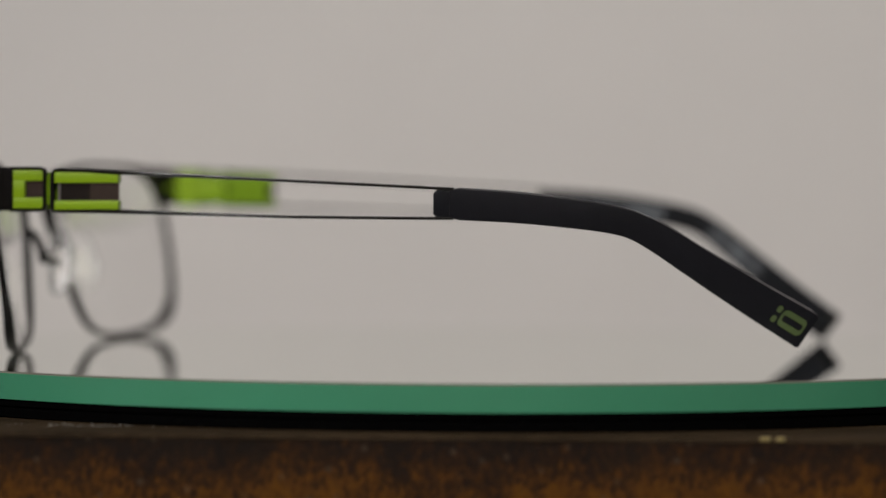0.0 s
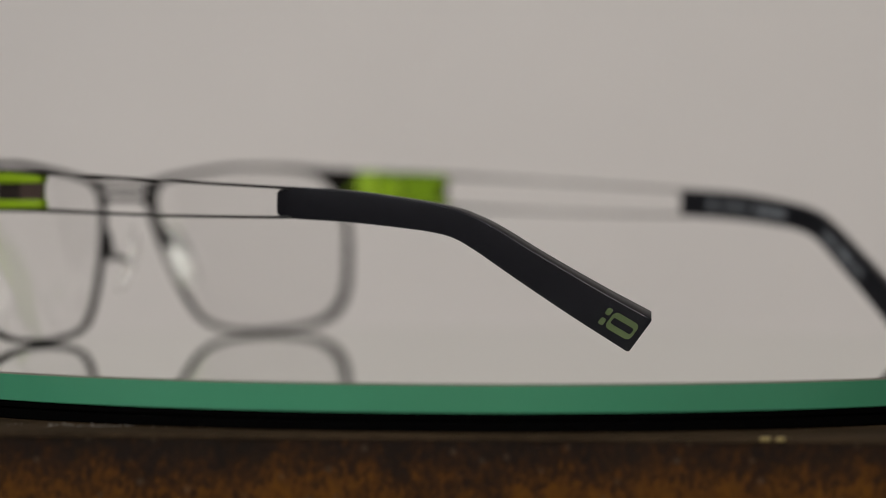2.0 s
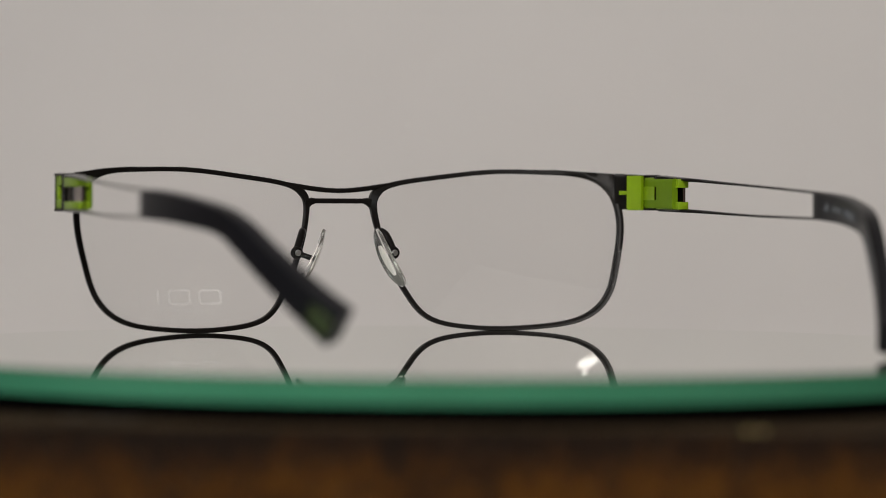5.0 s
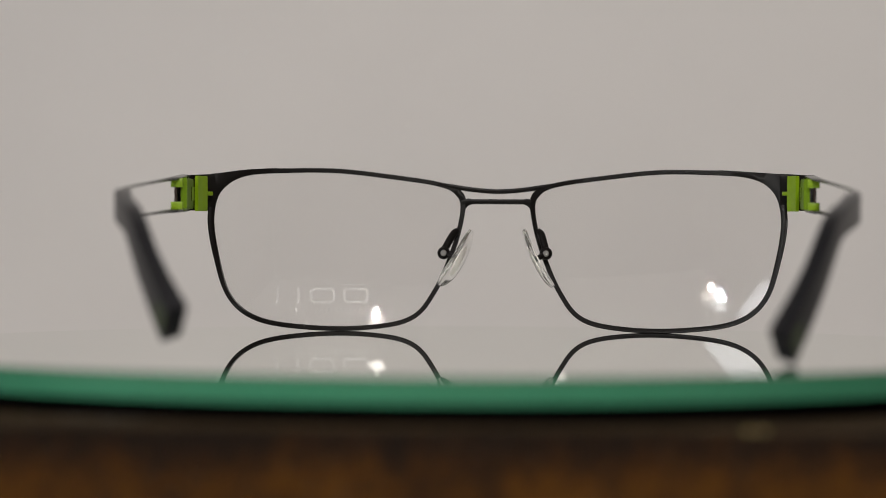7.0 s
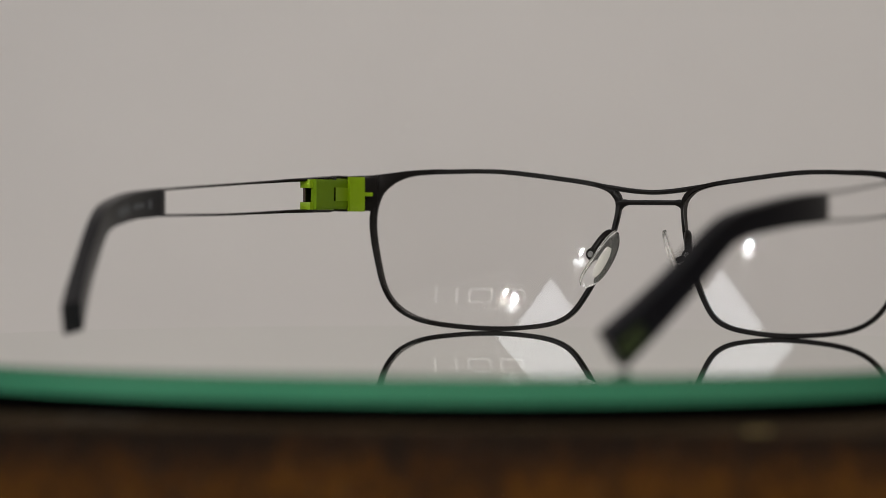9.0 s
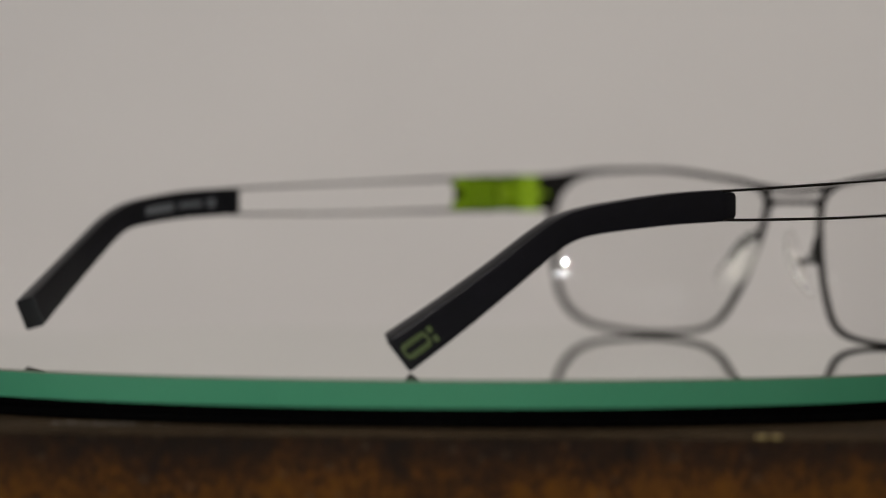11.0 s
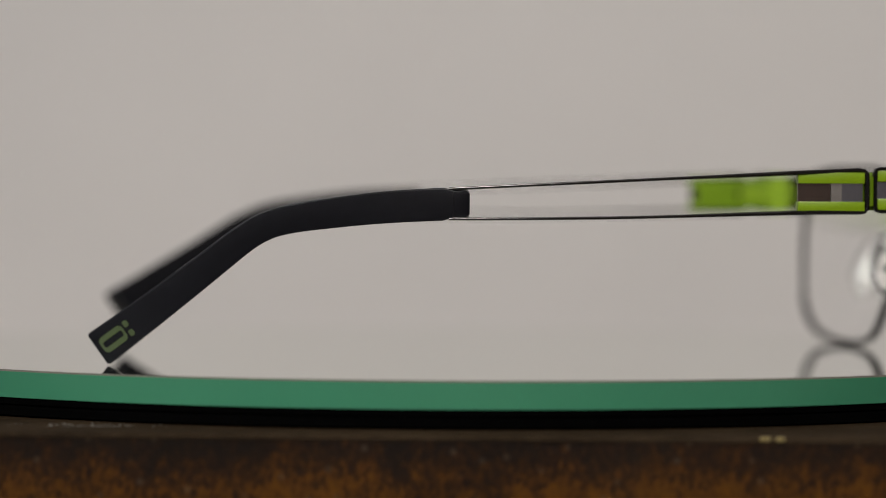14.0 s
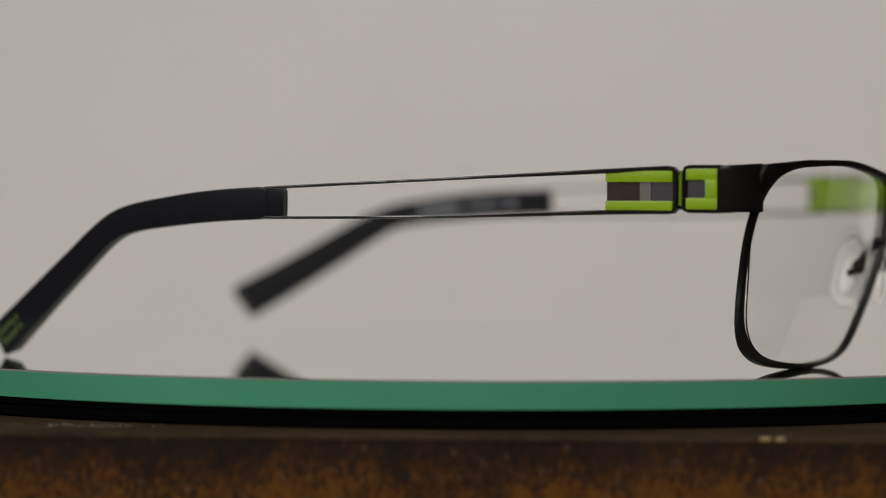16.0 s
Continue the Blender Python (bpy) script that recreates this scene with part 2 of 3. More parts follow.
def wooden_stand():
    ob = empty("display_stand")
    tagged(ob, "dark brown stained burl wood stand with worn front edge", "stand")
    turned = pose(0, 0, 0, 0, 0, -2.22)
    y = -0.1240
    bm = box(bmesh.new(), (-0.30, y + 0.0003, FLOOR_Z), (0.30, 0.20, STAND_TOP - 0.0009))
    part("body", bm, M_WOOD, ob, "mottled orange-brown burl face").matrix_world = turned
    bm = bmesh.new()
    n = 160
    edge = []
    for i in range(n + 1):
        x = -0.30 + 0.6 * i / n
        wear = 0.00018 * noise.noise(Vector((x * 90, 0, 0))) + 0.0001 * noise.noise(Vector((x * 400, 3, 0)))
        r = 0.00055 + 0.0003 * (0.5 + noise.noise(Vector((x * 60, 7, 0))))
        f = y + wear
        edge.append([(x, f, STAND_TOP - 0.0009), (x, f, STAND_TOP - r), (x, f + 0.3 * r, STAND_TOP - 0.3 * r), (x, f + r, STAND_TOP), (x, 0.2, STAND_TOP), (x, 0.2, STAND_TOP - 0.0009)])
    sweep(bm, edge)
    part("top_board", bm, M_TOP, ob, "thin dark dusty top board with a worn edge").matrix_world = turned
    rnd = random.Random(4)
    for x, w in ((0.0520, 0.0017), (0.0545, 0.0014)):
        bm = box(bmesh.new(), (x, y - 0.0002, STAND_TOP - 0.0005), (x + w, y + 0.0006, STAND_TOP + 0.00006), 0.00008)
        part("chip", bm, M_CHIP, ob, "bare yellow chip in the worn edge").matrix_world = turned
    bm = bmesh.new()
    for i in range(90):
        x, yy = rnd.gauss(-0.058, 0.006), y + 0.0128 + abs(rnd.gauss(0.0, 0.004))
        s = rnd.uniform(0.00006, 0.00022)
        box(bm, (x, yy, STAND_TOP), (x + s * rnd.uniform(1, 3), yy + s, STAND_TOP + s * 0.5))
    tagged(part("dust", bm, M_DUST, ob, "scattered pale dust", smooth=False), kind="stuff").matrix_world = turned
    return ob


wooden_stand()


# ---------------------------------------------------------------- turntable and mirror
def turntable():
    ob = empty("turntable")
    tagged(ob, "flat black round turntable platter under the mirror", "turntable")
    r = DISC_R
    bm = disc_solid(bmesh.new(), [(r - 0.004, -0.00797), (r - 0.0008, -0.00795), (r - 0.0003, -0.0077), (r - 0.0003, -0.0063), (r - 0.0008, -0.0060), (r - 0.003, -0.0060)])
    part("platter", bm, M_PLATTER, ob)
    bm = disc_solid(bmesh.new(), [(r - 0.003, -0.00598), (r - 0.0005, -0.00595), (r - 0.0002, -0.0058), (r - 0.0002, -0.00500), (r - 0.001, -0.00488)])
    part("pad", bm, M_PLATTER, ob, "matt black felt pad")
    return ob


def round_mirror():
    ob = empty("round_mirror")
    tagged(ob, "round mirror with polished green glass edge on the turntable", "mirror")
    r = DISC_R
    bm = disc_solid(bmesh.new(), [(r - 0.0005, -0.00485), (r, -0.0047), (r, -0.0003)])
    part("glass_edge", bm, M_EDGE, ob, "translucent green glass edge")
    bm = disc_solid(bmesh.new(), [(r, -0.0003), (r - 0.0004, -0.00002)])
    part("chamfer", bm, M_CHAMFER, ob, "fine ground chamfer")
    bm = bmesh.new()
    disc_solid(bm, [(r - 0.0004, -0.0002), (r - 0.0004, 0.0)])
    part("mirror_face", bm, M_MIRROR, ob, "clear mirror face", smooth=False)
    return ob


TABLE = turntable()
MIRROR = round_mirror()

# ---------------------------------------------------------------- eyeglasses (built in millimetres, mirrored left and right)
GLASSES = empty("eyeglasses")
tagged(GLASSES, "black metal spectacles with lime green hinges standing open on a mirror", "glasses")


def smooth01(v, a, b):
    t = min(1, max(0, (v - a) / (b - a)))
    return t * t * (3 - 2 * t)


def front_y(x, z):
    """How far forward the front lies: wrapped round the face and leaning back below."""
    return 89.3 - 0.0026 * x * x - (0.22 + 0.0006 * x - 0.06 * smooth01(-x, 0, 12)) * (30 - z)


OUTLINE = [(36, 35.5), (23.6, 34.15), (13.4, 32.6), (9.4, 30.6), (8.45, 27.0), (10.4, 18.6), (14.7, 8.8), (19.8, 3.1), (29.8, 1.15),
           (42, 1.2), (53.1, 3.0), (59.3, 7.8), (62.2, 16.5), (63.5, 25.5), (61.7, 32.0), (56.5, 34.8), (47, 35.5)]
RIM = spline([(x, 0, z) for x, z in OUTLINE], 102, closed=True)


def rim_normals():
    out = []
    n = len(RIM)
    for i in range(n):
        d = RIM[(i + 1) % n] - RIM[i - 1]
        out.append(Vector((-d.z, 0, d.x)).normalized())
    c = Vector((36, 0, 18))
    return [v if v.dot(p - c) > 0 else -v for v, p in zip(out, RIM)]


def rim(side):
    bm = bmesh.new()
    sections = []
    for p, nrm in zip(RIM, rim_normals()):
        w = 1.0 + 0.40 * min(1, max(0, (p.z - 8) / 20)) * smooth01(p.x, 56, 61)
        w += 2.9 * math.exp(-(((p.x - 61.4) ** 2 + (p.z - 32.8) ** 2) / 5.0))
        w += 0.55 * math.exp(-((p.x - 56.5) ** 2) / 28) * smooth01(p.z, 30, 34)
        w += 0.5 * math.exp(-(((p.x - 9.2) ** 2 + (p.z - 30.2) ** 2) / 5.0))
        deep = 1 - 0.35 * smooth01(p.x, 56, 61)
        gap = lens_y(side * p.x, p.z) - front_y(side * p.x, p.z)
        lip = gap - min(0.75, max(-0.75, gap))          # the groove's lip reaches as far as the lens does
        ring = []
        for u, v in ((-0.05, -0.6), (0.15, -0.8), (0.85, -0.8), (1, -0.6), (1, 0.6), (0.85, 0.8), (0.15, 0.8), (-0.05, 0.6)):
            q = p + nrm * (u * w)
            q.x, q.z = min(q.x, 64.9), min(q.z, 36.6, 36.15 - 0.065 * (q.x - 57))
            if side < 0:          # the left corner droops to its lug
                q.z -= 0.5 * smooth01(q.x, 56, 64.5) * smooth01(q.z, 30, 35)
            ring.append((side * q.x * MM, (front_y(side * q.x, q.z) + v * deep + (lip if u < 0.5 and v * lip > 0 else 0)) * MM, q.z * MM))
        sections.append(ring)
    return sweep(bm, sections, closed=True)


def lens_y(x, z):
    """The lens is part of a ball about 200 mm across, seated in the leaning, wrapped rim."""
    s = 1 if x > 0 else -1
    slope, lean = (-0.1687, 0.2017) if x > 0 else (0.1929, 0.1870)
    u, v = x - s * 36, z - 18.5
    return front_y(s * 36, 18.5) + 1.75 + slope * u - 0.0052 * u * u + lean * v - 0.0041 * v * v


def lens(side):
    """A thin curved plate inside the rim's outline."""
    bm = bmesh.new()
    c = Vector((36, 0, 18.5))
    n = len(RIM)
    grids = []
    for back in (0.15, -0.15):
        rows = []
        for k in np.linspace(1 / 14, 1, 14):
            row = []
            for p in RIM:
                q = c + (p - c) * k
                y = lens_y(side * q.x, q.z) + back
                row.append(bm.verts.new((side * q.x * MM, y * MM, q.z * MM)))
            rows.append(row)
        mid = bm.verts.new((side * c.x * MM, (lens_y(side * c.x, c.z) + back) * MM, c.z * MM))
        for i in range(n):
            bm.faces.new((mid, rows[0][i], rows[0][(i + 1) % n]))
            for a, b in zip(rows, rows[1:]):
                bm.faces.new((a[i], a[(i + 1) % n], b[(i + 1) % n], b[i]))
        grids.append(rows)
    a, b = grids[0][-1], grids[1][-1]
    for i in range(n):
        bm.faces.new((a[i], a[(i + 1) % n], b[(i + 1) % n], b[i]))
    return bm


def bar(path, high, deep):
    """A flat bar along x, z points that follows the curve of the front."""
    sections = []
    for i, (x, z, k) in enumerate(path):
        ring = [(x * MM, (front_y(x, z) + u * deep) * MM, (z + v * high * k) * MM) for u, v in rounded(1, 1, 0.2, 3)]
        sections.append(ring)
    return sweep(bmesh.new(), sections)


def tube(points, radius, n=10):
    """A round wire through points in mm."""
    pts = [Vector(p) for p in points]
    sections = []
    for i, p in enumerate(pts):
        d = (pts[min(i + 1, len(pts) - 1)] - pts[max(i - 1, 0)]).normalized()
        a = d.orthogonal().normalized() if i == 0 else (a - d * a.dot(d)).normalized()
        b = d.cross(a)
        sections.append([(p + (a * math.cos(t) + b * math.sin(t)) * radius) * MM for t in (2 * math.pi * j / n for j in range(n))])
    return sweep(bmesh.new(), sections)


def front():
    for side in (-1, 1):
        part("rim", rim(side), M_BLACK, GLASSES, "slim black metal rim")
        g = part("lens", lens(side), M_LENS, GLASSES, "clear demonstration lens")
        g.visible_shadow = False
        if side < 0:
            demo_print(g)
        nose_pad(side)
    top = [(x, 31.5 + 1.62 * (abs(x) / 13) ** 1.7, 1 - 0.3 * smooth01(abs(x), 9, 13.5)) for x in np.linspace(-13.5, 13.5, 25)]
    part("bridge", bar(top, 1.1, 1.8), M_BLACK, GLASSES, "curved black upper bridge bar")
    low = [(x, 29.2 - 0.9 * smooth01(abs(x), 6.2, 8.3), 1 + 1.1 * smooth01(abs(x), 5.6, 8.0)) for x in np.linspace(-8.3, 8.3, 21)]
    part("bridge", bar(low, 1.15, 1.6), M_BLACK, GLASSES, "straight black lower bridge bar")


def demo_print(glass_ob):
    """Pale plain marks printed low on the lens."""
    def mark(x0, x1, z0, z1):
        bm = bmesh.new()
        rows = []
        for x in np.linspace(x0, x1, 6):
            rows.append([bm.verts.new((-x * MM, (lens_y(-x, z) + 0.20) * MM, z * MM)) for z in (z0, z1)])
        for a, b in zip(rows, rows[1:]):
            bm.faces.new((a[0], b[0], b[1], a[1]))
        part("print_mark", bm, M_DEMO, glass_ob, smooth=False)
    for x0, x1 in ((28.9, 34.8), (36.5, 42.3)):
        mark(x0 + 0.6, x1 - 0.6, 8.95, 9.6), mark(x0 + 0.6, x1 - 0.6, 6.0, 6.65)
        mark(x0, x0 + 0.75, 6.5, 9.1)
        mark(x1 - 0.75, x1, 6.5, 9.1)
    mark(29.7, 31.6, 10.15, 10.5), mark(32.3, 34.2, 10.15, 10.5)
    mark(44.3, 45.1, 6.1, 9.5), mark(49.0, 49.7, 6.1, 10.0)
    for i in range(12):
        mark(29.0 + i * 1.08, 29.4 + i * 1.08, 4.2, 5.15)
    mark(43.8, 44.2, 4.3, 5.1), mark(45.0, 45.4, 4.3, 5.1)


def nose_pad(side):
    """Arm with a box and screw, and a clear pad on it."""
    s = side
    bx, by, bz = s * 11.5 - 0.5, 83.2, 17.6
    arm = spline([(s * 9.3, 87.2, 22.4), (s * 9.9, 86.0, 21.9), (s * 10.6 - 0.2, 84.7, 20.4), (bx, by + 0.2, bz + 0.5)], 14)
    a = part("pad_arm", tube(arm, 0.85), M_BLACK, GLASSES, "bent black metal nose pad arm")
    bm = bmesh.new()
    bmesh.ops.create_uvsphere(bm, u_segments=24, v_segments=14, radius=1.45 * MM, matrix=Matrix.Translation((bx * MM, by * MM, bz * MM)) @ Matrix.Diagonal((1, 0.75, 1, 1)))
    part("pad_box", bm, M_BLACK, a, "round black screw box")
    bm = bmesh.new()
    bmesh.ops.create_cone(bm, cap_ends=True, segments=18, radius1=0.72 * MM, radius2=0.5 * MM, depth=0.4 * MM, matrix=pose(bx * MM, (by - 1.15) * MM, bz * MM, 90))
    part("screw", bm, M_SCREW, a, "small steel screw")
    # the pad: long axis slopes outwards below, faces the nose and a little backwards
    along = Vector((s * -6.6, 1.5, 12.4)).normalized()
    face = Vector((-0.985, -0.12, 0.0)) if s > 0 else Vector((0.93, -0.36, 0.0))
    face = (face - along * face.dot(along)).normalized()
    across = along.cross(face)
    m = Matrix((across, face, along)).transposed().to_4x4()
    m.translation = Vector((s * 8.6, 80.9, 16.2))
    place = Matrix.Translation(m.translation * MM) @ m.to_3x3().to_4x4()
    sections = []
    for f in np.linspace(-1, 1, 21):
        k = max(0.04, (1 - abs(f) ** 2.6)) ** 0.5 * (1 - 0.14 * f)
        ring = [m @ Vector((u * 6.4 * k + 0.5 * f, v * (0.7 + 0.75 * k) - 0.9 * f * f + 1.1 * (u * k) ** 2 * (-1 if v > 0 else 1) * 0.35, f * 7.2)) * MM for u, v in rounded(1, 1, 0.44, 7)]
        sections.append(ring)
    part("nose_pad", sweep(bmesh.new(), sections), M_PAD, a, "clear silicone nose pad")
    # metal core inside the pad, with the stub that enters the screw box
    core = []
    for f in np.linspace(-1, 1, 9):
        k = (1 - abs(f) ** 2.2 * 0.8) ** 0.5
        core.append([place @ Vector((u * 2.7 * k * MM, (v * 0.45 - 0.1) * MM, (f * 3.7 - 0.3) * MM)) for u, v in rounded(1, 1, 0.3, 3)])
    # core is oversized and white to paint the glare seen in the pad
    part("pad_core", sweep(bmesh.new(), core), M_CORE_GLARE, a, "metal core inside the pad, white with painted glare")
    root = Vector((s * 8.6, 80.9, 16.2)) - face * 0.2
    part("pad_stub", tube([root, (root + Vector((bx, by, bz))) / 2, Vector((bx, by, bz))], 0.62), M_BLACK, a, "short black stub")


def temple_x(y):
    """Outer face of the temple, from the middle."""
    if y > -10:
        return 75.6 - 4.0 * smooth01(y, 0, 64)
    return 75.6 - 17.3 * min(1.1, (-10 - y) / 62) ** 1.6


SLEEVE = [((-74.4, 5.4), (-70.5, 0.08)), ((-65.1, 12.0), (-61.0, 7.6)), ((-55.6, 19.0), (-51.9, 15.1)), ((-48.6, 24.3), (-45.4, 20.5)),
          ((-44.2, 27.0), (-42.0, 22.6)), ((-40.0, 28.45), (-38.8, 23.6)), ((-34.0, 29.6), (-33.6, 24.4)), ((-22.4, 31.15), (-22.4, 25.55)), ((-10.3, 31.95), (-10.3, 26.2))]


def lifted(side, y, z):
    """The left tip is bent up a little and does not reach the mirror."""
    return z + (0.126 * max(0, -44.5 - y) if side < 0 else 0)


def sleeve(side):
    tops = spline([(0, *a) for a, b in SLEEVE], 56)
    bots = spline([(0, *b) for a, b in SLEEVE], 56)
    sections = []

    def ring(t, b, thick, inset=0.0, full=0.0):
        out = []
        for u, v in rounded(1, 1, 0.055, 4):
            q = b.lerp(t, v + 0.5) + Vector((0, 0, full * v if u < 0 else 0))
            x = temple_x(q.y) - thick / 2 + u * thick - inset
            cut = 1.9 * (0.5 - u) * smooth01(-q.y, 55, 74)          # the end is cut slanting, shorter inside
            more = 0.6 * smooth01(-q.y, 58, 72) if side < 0 else 0          # the left tip is a little longer
            out.append((side * x * MM, (q.y + cut - more) * MM, (lifted(side, q.y, q.z) + 0.62 * cut - 0.7 * more) * MM))
        return out
    n = len(tops)
    d = (tops[0] - tops[1]).normalized()
    sections.append(ring(tops[0].lerp(bots[0], 0.05), bots[0].lerp(tops[0], 0.025), 2.5, 0.2))
    for i, (t, b) in enumerate(zip(tops, bots)):
        if i == 0:
            t, b = t - d * 0.3, b - d * 0.3
        if i == n - 1:          # chamfered where the wires leave it
            t, b = t - Vector((0, 0, 0.45)), b + Vector((0, 0, 0.4))
        sections.append(ring(t, b, 3.0 + 0.5 * (1 - i / n)))
    t, b = Vector((0, -10.25, 31.35)), Vector((0, -10.25, 26.75))
    sections.append(ring(t, b, 2.6, 0.2, 1.1))
    sections.append(ring(t + Vector((0, 2.3, 0)), b + Vector((0, 2.3, 0)), 2.6, 0.2, 1.0))
    sections.append(ring(t + Vector((0, 2.9, -0.5)), b + Vector((0, 2.9, 0.5)), 2.0, 0.4, 0.8))
    return sweep(bmesh.new(), sections)


def temple_loop(side):
    """The wire loop: two thin bars that meet in a rounded end at the hinge."""
    top = [(y, 31.65 + 3.75 * ((y + 11) / 73.5)) for y in np.linspace(-11, 61.9, 22)]
    low = [(y, 26.45 + 0.35 * smooth01(y, -11, 30) + 1.1 * smooth01(y, 15, 62)) for y in np.linspace(61.9, -11, 22)]
    end = [(62.9, 35.2), (63.35, 34.7), (63.45, 33.5), (63.45, 29.8), (63.35, 28.5), (62.9, 28.0)]
    path = top + end + low
    sections = []
    for i, (y, z) in enumerate(path):
        a, b = path[max(0, i - 1)], path[min(len(path) - 1, i + 1)]
        d = Vector((b[0] - a[0], b[1] - a[1])).normalized()
        nrm = Vector((d.y, -d.x))
        w = 0.55 + 0.3 * smooth01(y, 25, 55)
        deep = 1.0 + 1.4 * smooth01(y, 44, 52)
        ring = []
        for u, v in rounded(1, 1, 0.25, 3):
            yy, zz = y - nrm.x * v * w, z - nrm.y * v * w
            ring.append((side * (temple_x(yy) - deep / 2 + u * deep) * MM, yy * MM, zz * MM))
        sections.append(ring)
    return sweep(bmesh.new(), sections)


def block(side, y0, y1, z0, z1, out, thick, bevel=0.12):
    """A bevelled block in the side of the temple, its outer face out mm inside the temple's."""
    x1 = temple_x((y0 + y1) / 2) - out
    lo = (min(side * x1, side * (x1 - thick)) * MM, y0 * MM, z0 * MM)
    hi = (max(side * x1, side * (x1 - thick)) * MM, y1 * MM, z1 * MM)
    return lo, hi, bevel * MM


def blocks(*specs):
    bm = bmesh.new()
    for lo, hi, bev in specs:
        box(bm, lo, hi, bev)
    return bm


def emblem(side, piece):
    """Plain ring and two dots on the outer face of the tip."""
    c, a, b = Vector((-69.6, 4.7)) if side > 0 else Vector((-70.15, 4.3)), Vector((0.8, 0.6)), Vector((-0.6, 0.8))
    bm = bmesh.new()

    def put(u, v, up):
        q = c + a * u + b * v
        more = 0.6 * smooth01(-q.x, 57.5, 71.5) if side < 0 else 0
        return bm.verts.new((side * (temple_x(q.x + more) + up) * MM, q.x * MM, lifted(side, q.x, q.y) * MM))
    if piece == "ring":
        outer, inner = rounded(5.0, 3.1, 0.9, 6), rounded(4.1, 1.15, 0.35, 6)
        rings = [[put(u, v, up) for u, v in pts] for pts, up in ((outer, -0.05), (outer, 0.06), (inner, 0.06), (inner, -0.05))]
    else:
        k = 1 if piece == "upper" else -1
        outer = [(u + 3.35, v + k * 0.95) for u, v in rounded(0.95, 1.2, 0.3, 4)]
        rings = [[put(u, v, up) for u, v in outer] for up in (-0.05, 0.06)]
        bm.faces.new(rings[1])
    n = len(rings[0])
    for p, q in zip(rings, rings[1:]):
        for i in range(n):
            bm.faces.new((p[i], p[(i + 1) % n], q[(i + 1) % n], q[i]))
    return bm


def inner_print_sheen(side, y0, y1, high):
    """A bar of print, or of painted sheen, on the inner face of the sleeve."""
    bm = bmesh.new()
    rows = []
    for y in np.linspace(y0, y1, 6):
        mid = float(np.interp(y, [(p[0] + q[0]) / 2 for p, q in SLEEVE], [(p[1] + q[1]) / 2 for p, q in SLEEVE]))
        x = temple_x(y) - 3.25 - 0.27 * max(0, (-10 - y) / 62)
        rows.append([bm.verts.new((side * x * MM, y * MM, lifted(side, y, mid + k * high / 2) * MM)) for k in (-1, 1)])
    for a, b in zip(rows, rows[1:]):
        bm.faces.new((a[0], b[0], b[1], a[1]))
    return bm


def temple(side):
    fit = LOW @ SIDE if side < 0 else SIDE
    t = part("temple", temple_loop(side), M_WIRE, GLASSES, "open black wire temple", fit=fit)
    part("temple_tip", sleeve(side), M_SLEEVE, t, "matt black temple tip bent down", fit=fit)
    for name in ("ring", "upper", "lower"):
        part("emblem", emblem(side, name), M_MARK, t, "green emblem shape", fit=fit)
    bars = blocks(block(side, 51.0, 62.9, 32.95, 34.9, 0.1, 2.6), block(side, 51.0, 62.9, 28.05, 29.75, 0.1, 2.6))
    part("hinge_block", bars, M_GREEN, t, "lime green plastic hinge block", fit=fit)
    part("hinge_leaf", strip(side, [(68.15, 52.4), (68.2, 61.5), (68.3, 64.5), (68.4, 66.5), (68.45, 68.3)], 28.25, 34.95, 1.4, 1.4), M_LEAF, t, "darker green hinge leaf", fit=fit)
    part("hinge_tongue", strip(side, [(68.05, 62.0), (68.2, 66.0), (68.35, 68.9)], 30.1, 33.2, 0.5, 0.5), M_GREEN, t, "lime green tongue", fit=fit)
    # slot is not cut: a black strip paints the shade inside it
    part("slot", strip(side, [(68.16, 61.2), (68.16, 62.0)], 30.1, 33.2, 0.3, 0.3), M_PLATTER, t, "slot painted as a flush black strip", fit=fit)
    # insert split into strips whose colours paint its changing reflections
    plates = [(51.05, 56.9, 1.0, M_REFL_BROWN, "brown-grey"), (56.95, 58.9, 0.8, M_REFL_PALE, "pale"), (58.95, 62.75, 1.15, M_REFL_BLUE, "blue-grey")]
    if side < 0:
        plates = [(51.05, 56.4, 1.0, M_REFL_BROWN, "brown-grey"), (56.45, 61.9, 1.15, M_REFL_DARK, "near-black"), (61.95, 62.4, 0.8, M_REFL_PALE, "pale")]
    for y0, y1, out, steel, word in plates:
        part("steel_insert", blocks(block(side, y0, y1, 29.7, 33.0, out, 0.6, 0.03)), steel, t, word + " reflection tint on a brushed steel strip", smooth=False, fit=fit)
    bm = bmesh.new()
    bmesh.ops.create_cone(bm, cap_ends=True, segments=20, radius1=0.95 * MM, radius2=0.95 * MM, depth=5.2 * MM, matrix=Matrix.Translation((side * 70.0 * MM, 64.15 * MM, 31.6 * MM)))
    part("hinge_barrel", bm, M_LEAF, t, "darker green hinge barrel", fit=fit)
    bars = [(-35.5, -27.0, 1.7), (-25.2, -18.6, 1.0), (-16.8, -14.8, 1.8)]
    # extra bars on the right tip paint the sheen of its inner face
    if side > 0:
        bars += [(-49.5, -46.0, 1.6), (-53.6, -50.3, 2.4), (-57.6, -54.4, 1.5), (-61.8, -58.3, 2.6), (-66.8, -62.6, 2.0)]
    for y0, y1, high in bars:
        part("print_sheen_bar", inner_print_sheen(side, y0, y1, high), M_PRINT_SHEEN, t, "pale grey print and painted sheen", smooth=False, fit=fit)


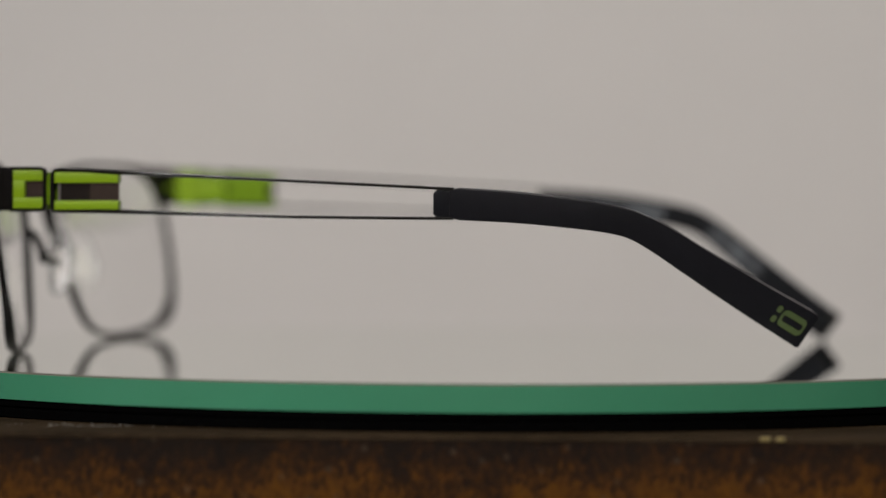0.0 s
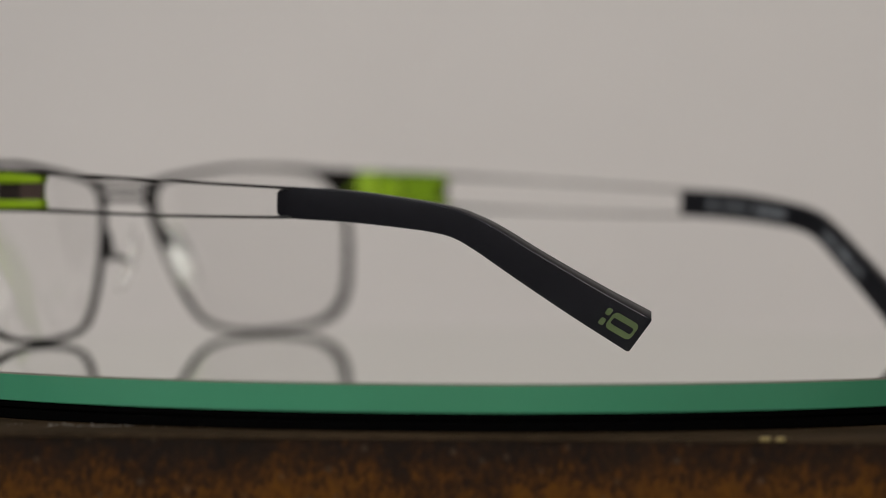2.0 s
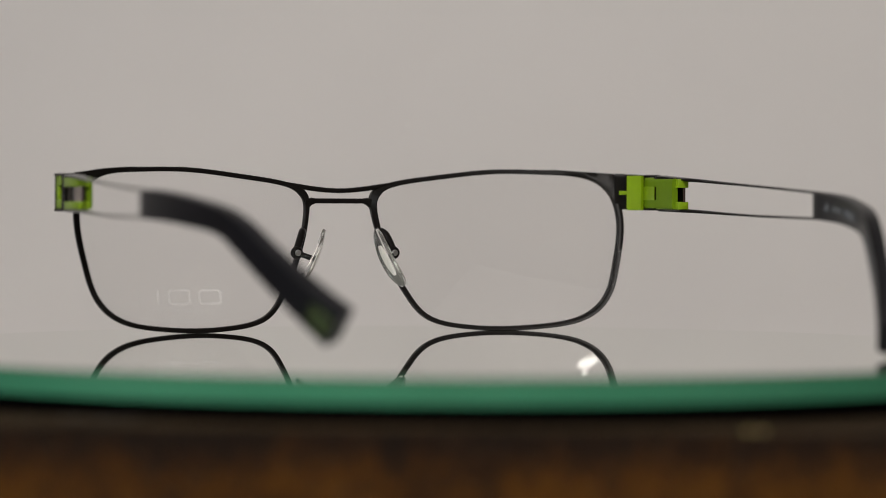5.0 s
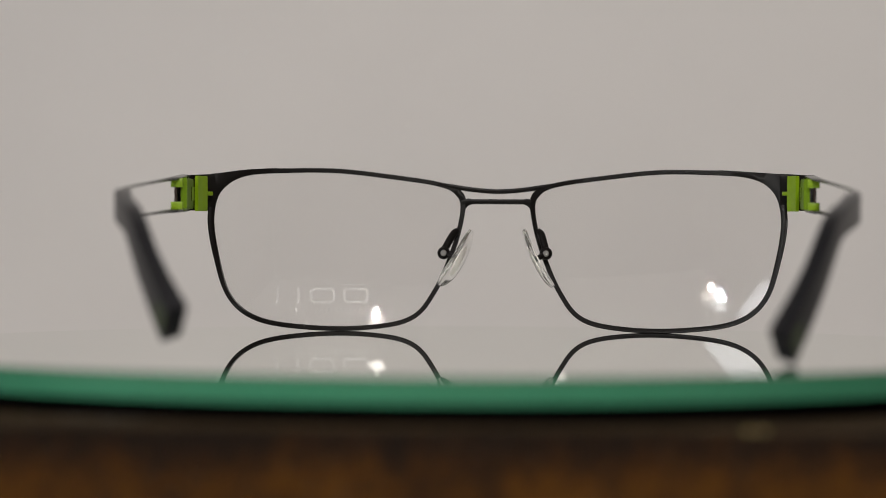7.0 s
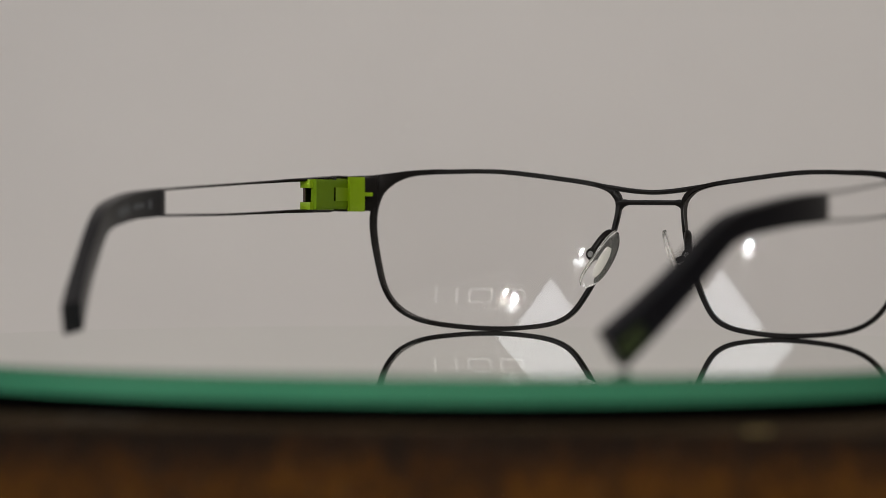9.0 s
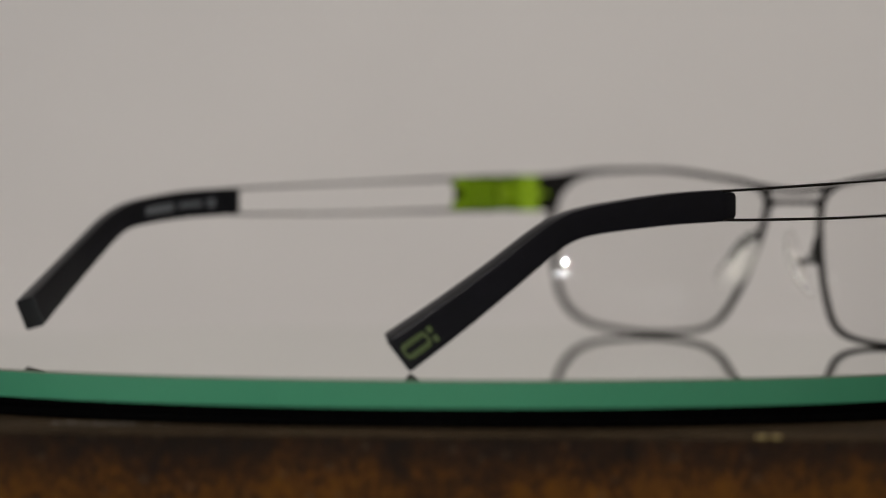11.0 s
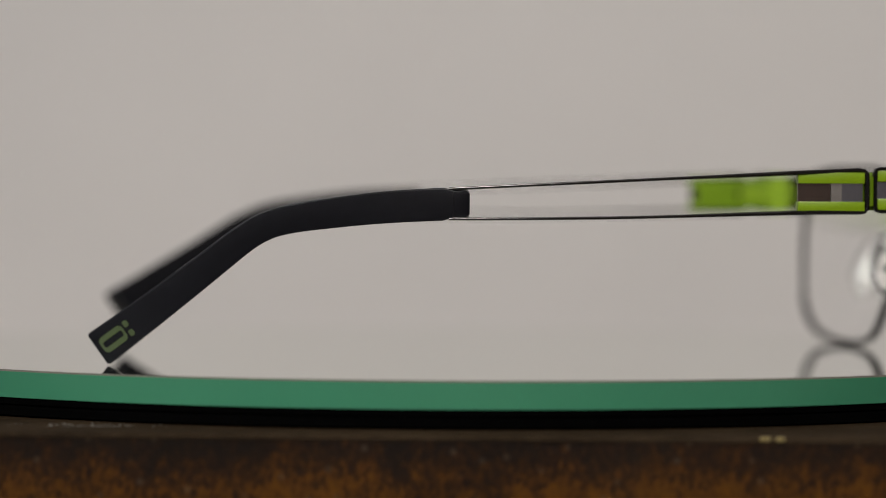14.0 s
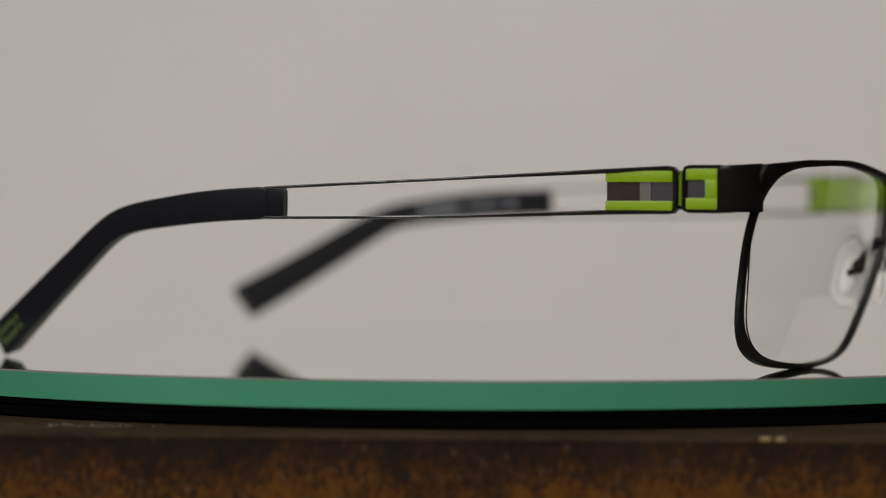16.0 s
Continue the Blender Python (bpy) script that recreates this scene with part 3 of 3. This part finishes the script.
LOW = Matrix(((1, 0, 0, 0), (0, 1, 0, 0), (0, -0.0075, 1, -0.00006), (0, 0, 0, 1)))      # the left side sits lower towards the front
SIDE = Matrix.Translation((0, 0.0034, 0)) @ Matrix.Diagonal((0.982, 0.9856, 0.9875, 1))     # true size of the side pieces
CORNER = SIDE @ Matrix.Diagonal((0.987, 1, 1, 1))
LUG = [(65.6, 77.0), (67.7, 76.2), (69.9, 74.8), (71.5, 72.9), (72.3, 70.8)]


def strip(side, path, z0, z1, out, thick, bevel=0.15):
    """An upright band along a plan curve (x, y), out mm outside it."""
    pts = spline([(x, y, 0) for x, y in path], 20)
    sections = []
    for i, p in enumerate(pts):
        d = (pts[min(i + 1, len(pts) - 1)] - pts[max(0, i - 1)]).normalized()
        nrm = Vector((-d.y, d.x, 0))
        nrm = nrm if nrm.x + nrm.y > 0 else -nrm
        k = i / (len(pts) - 1)
        a, b = (z0(k), z1(k)) if callable(z0) else (z0, z1)
        ring = []
        for u, v in rounded(1, 1, 0.12, 3):
            q = p + nrm * (out - thick / 2 + u * thick)
            ring.append((side * q.x * MM, q.y * MM, ((a + b) / 2 + v * (b - a)) * MM))
        sections.append(ring)
    return sweep(bmesh.new(), sections)


def end_piece(side):
    """The corner lug that wraps from the rim to the hinge."""
    fit = LOW @ CORNER if side < 0 else CORNER
    e = part("end_piece", strip(side, LUG, lambda k: 27.9, lambda k: 36.25 - 0.45 * k, 0.15, 1.4), M_BLACK, GLASSES, "black metal corner lug", fit=fit)
    # outline of the green window
    y0, y1, z0, z1 = 64.85, 71.3, 28.0, 35.65
    path = [(y1, z1), (y0 + 0.9, z1 - 0.02), (y0 + 0.25, z1 - 0.25), (y0, z1 - 0.9), (y0, z0 + 0.9), (y0 + 0.25, z0 + 0.25), (y0 + 0.9, z0 + 0.02), (y1, z0)]
    sections = []
    for i, (y, z) in enumerate(path):
        a, b = path[max(0, i - 1)], path[min(len(path) - 1, i + 1)]
        d = Vector((b[0] - a[0], b[1] - a[1])).normalized()
        nrm = Vector((d.y, -d.x))
        ring = []
        for u, v in rounded(1, 1, 0.25, 3):
            yy, zz = y + nrm.x * v * 0.6, z + nrm.y * v * 0.6
            ring.append((side * (71.5 + u * 2.0) * MM, yy * MM, zz * MM))
        sections.append(ring)
    part("window_frame", sweep(bmesh.new(), sections), M_BLACK, e, "rounded black outline", fit=fit)
    s = side

    def b(y0, y1, z0, z1, xo, th):
        xs = sorted((s * xo, s * (xo - th)))
        return ((xs[0] * MM, y0 * MM, z0 * MM), (xs[1] * MM, y1 * MM, z1 * MM), 0.1 * MM)
    part("green_inlay", blocks(b(65.2, 70.75, 33.35, 35.3, 72.25, 1.6), b(65.2, 70.75, 28.35, 30.3, 72.25, 1.6), b(68.6, 70.75, 30.2, 33.45, 72.25, 1.6)), M_GREEN, e, "lime green inlay", fit=fit)
    # the plate's reflection is painted too, bluish right and brown left
    part("steel_insert", blocks(b(65.2, 68.6, 30.3, 33.35, 71.4, 0.5)), M_REFL_BLUE if side > 0 else M_REFL_BROWN, e, "small steel plate with a painted reflection tint", smooth=False, fit=fit)
    part("green_liner", strip(side, [(67.3, 72.3), (68.2, 70.2), (69.0, 68.0)], 27.75, 35.7, 0.1, 0.9), M_GREEN, e, "lime green lining behind the lug", fit=fit)
    part("green_rib", strip(side, [(66.25, 74.4), (67.25, 72.4)], 31.3, 32.2, 0.1, 0.9), M_GREEN, e, "short lime green rib", fit=fit)


front()
for hand in (-1, 1):
    end_piece(hand)
    temple(hand)


# ---------------------------------------------------------------- lamps of the room
def ceiling_lamp(place):
    ob = empty("ceiling_lamp")
    ob.location = place
    tagged(ob, "small white ceiling spot lamp", "lamp", group="ceiling spots")
    bm = bmesh.new()
    bmesh.ops.create_cone(bm, cap_ends=True, segments=24, radius1=0.05, radius2=0.03, depth=0.05, matrix=Matrix.Translation((0, 0, 0.075)))
    part("housing", bm, M_CEIL, ob)
    bm = bmesh.new()
    bmesh.ops.create_cone(bm, cap_ends=True, segments=12, radius1=0.008, radius2=0.008, depth=1.7 - place[2] - 0.1, matrix=Matrix.Translation((0, 0, 0.1 + (1.7 - place[2] - 0.1) / 2)))
    part("stem", bm, M_CEIL, ob)


for place, watts, colour, size in BULBS:
    ceiling_lamp(place)


def softbox():
    """A shallow black tray behind the lit face, on a pole from the ceiling."""
    ob = empty("softbox")
    tagged(ob, "rectangular photo softbox with black back hung from the ceiling", "softbox")
    w, h = SOFT_W / 2 + 0.015, SOFT_H / 2 + 0.015
    bm = sweep(bmesh.new(), [[(a * k, b * k, z) for a, b in ((-w, -h), (w, -h), (w, h), (-w, h))] for k, z in ((1.0, 0.004), (1.0, 0.03), (0.3, 0.14))])
    part("tray", bm, M_CLOTH, ob, "black cloth back").matrix_world = SOFTBOX
    back = SOFTBOX @ Vector((0, 0, 0.13))
    bm = bmesh.new()
    bmesh.ops.create_cone(bm, cap_ends=True, segments=16, radius1=0.014, radius2=0.012, depth=1.7 - back.z, matrix=Matrix.Translation((back.x, back.y, (back.z + 1.7) / 2)))
    part("pole", bm, M_CLOTH, ob, "thin black upright pole")


softbox()


# ---------------------------------------------------------------- movement
def motions():
    seat = pose(0.00540, -0.00099, 0.00003, 0, 0, -1.579)
    for ob in (TABLE, MIRROR):
        walk(ob, [(t, pose(0, 0, 0, 0, 0, a) @ TILT) for t, a in TURN])
    walk(FOCUS, [(t, pose(0, y, 0.03)) for t, y in PULL])
    walk(GLASSES, [(t, pose(0, 0, 0, 0, 0, a) @ seat) for t, a in TURN])


motions()
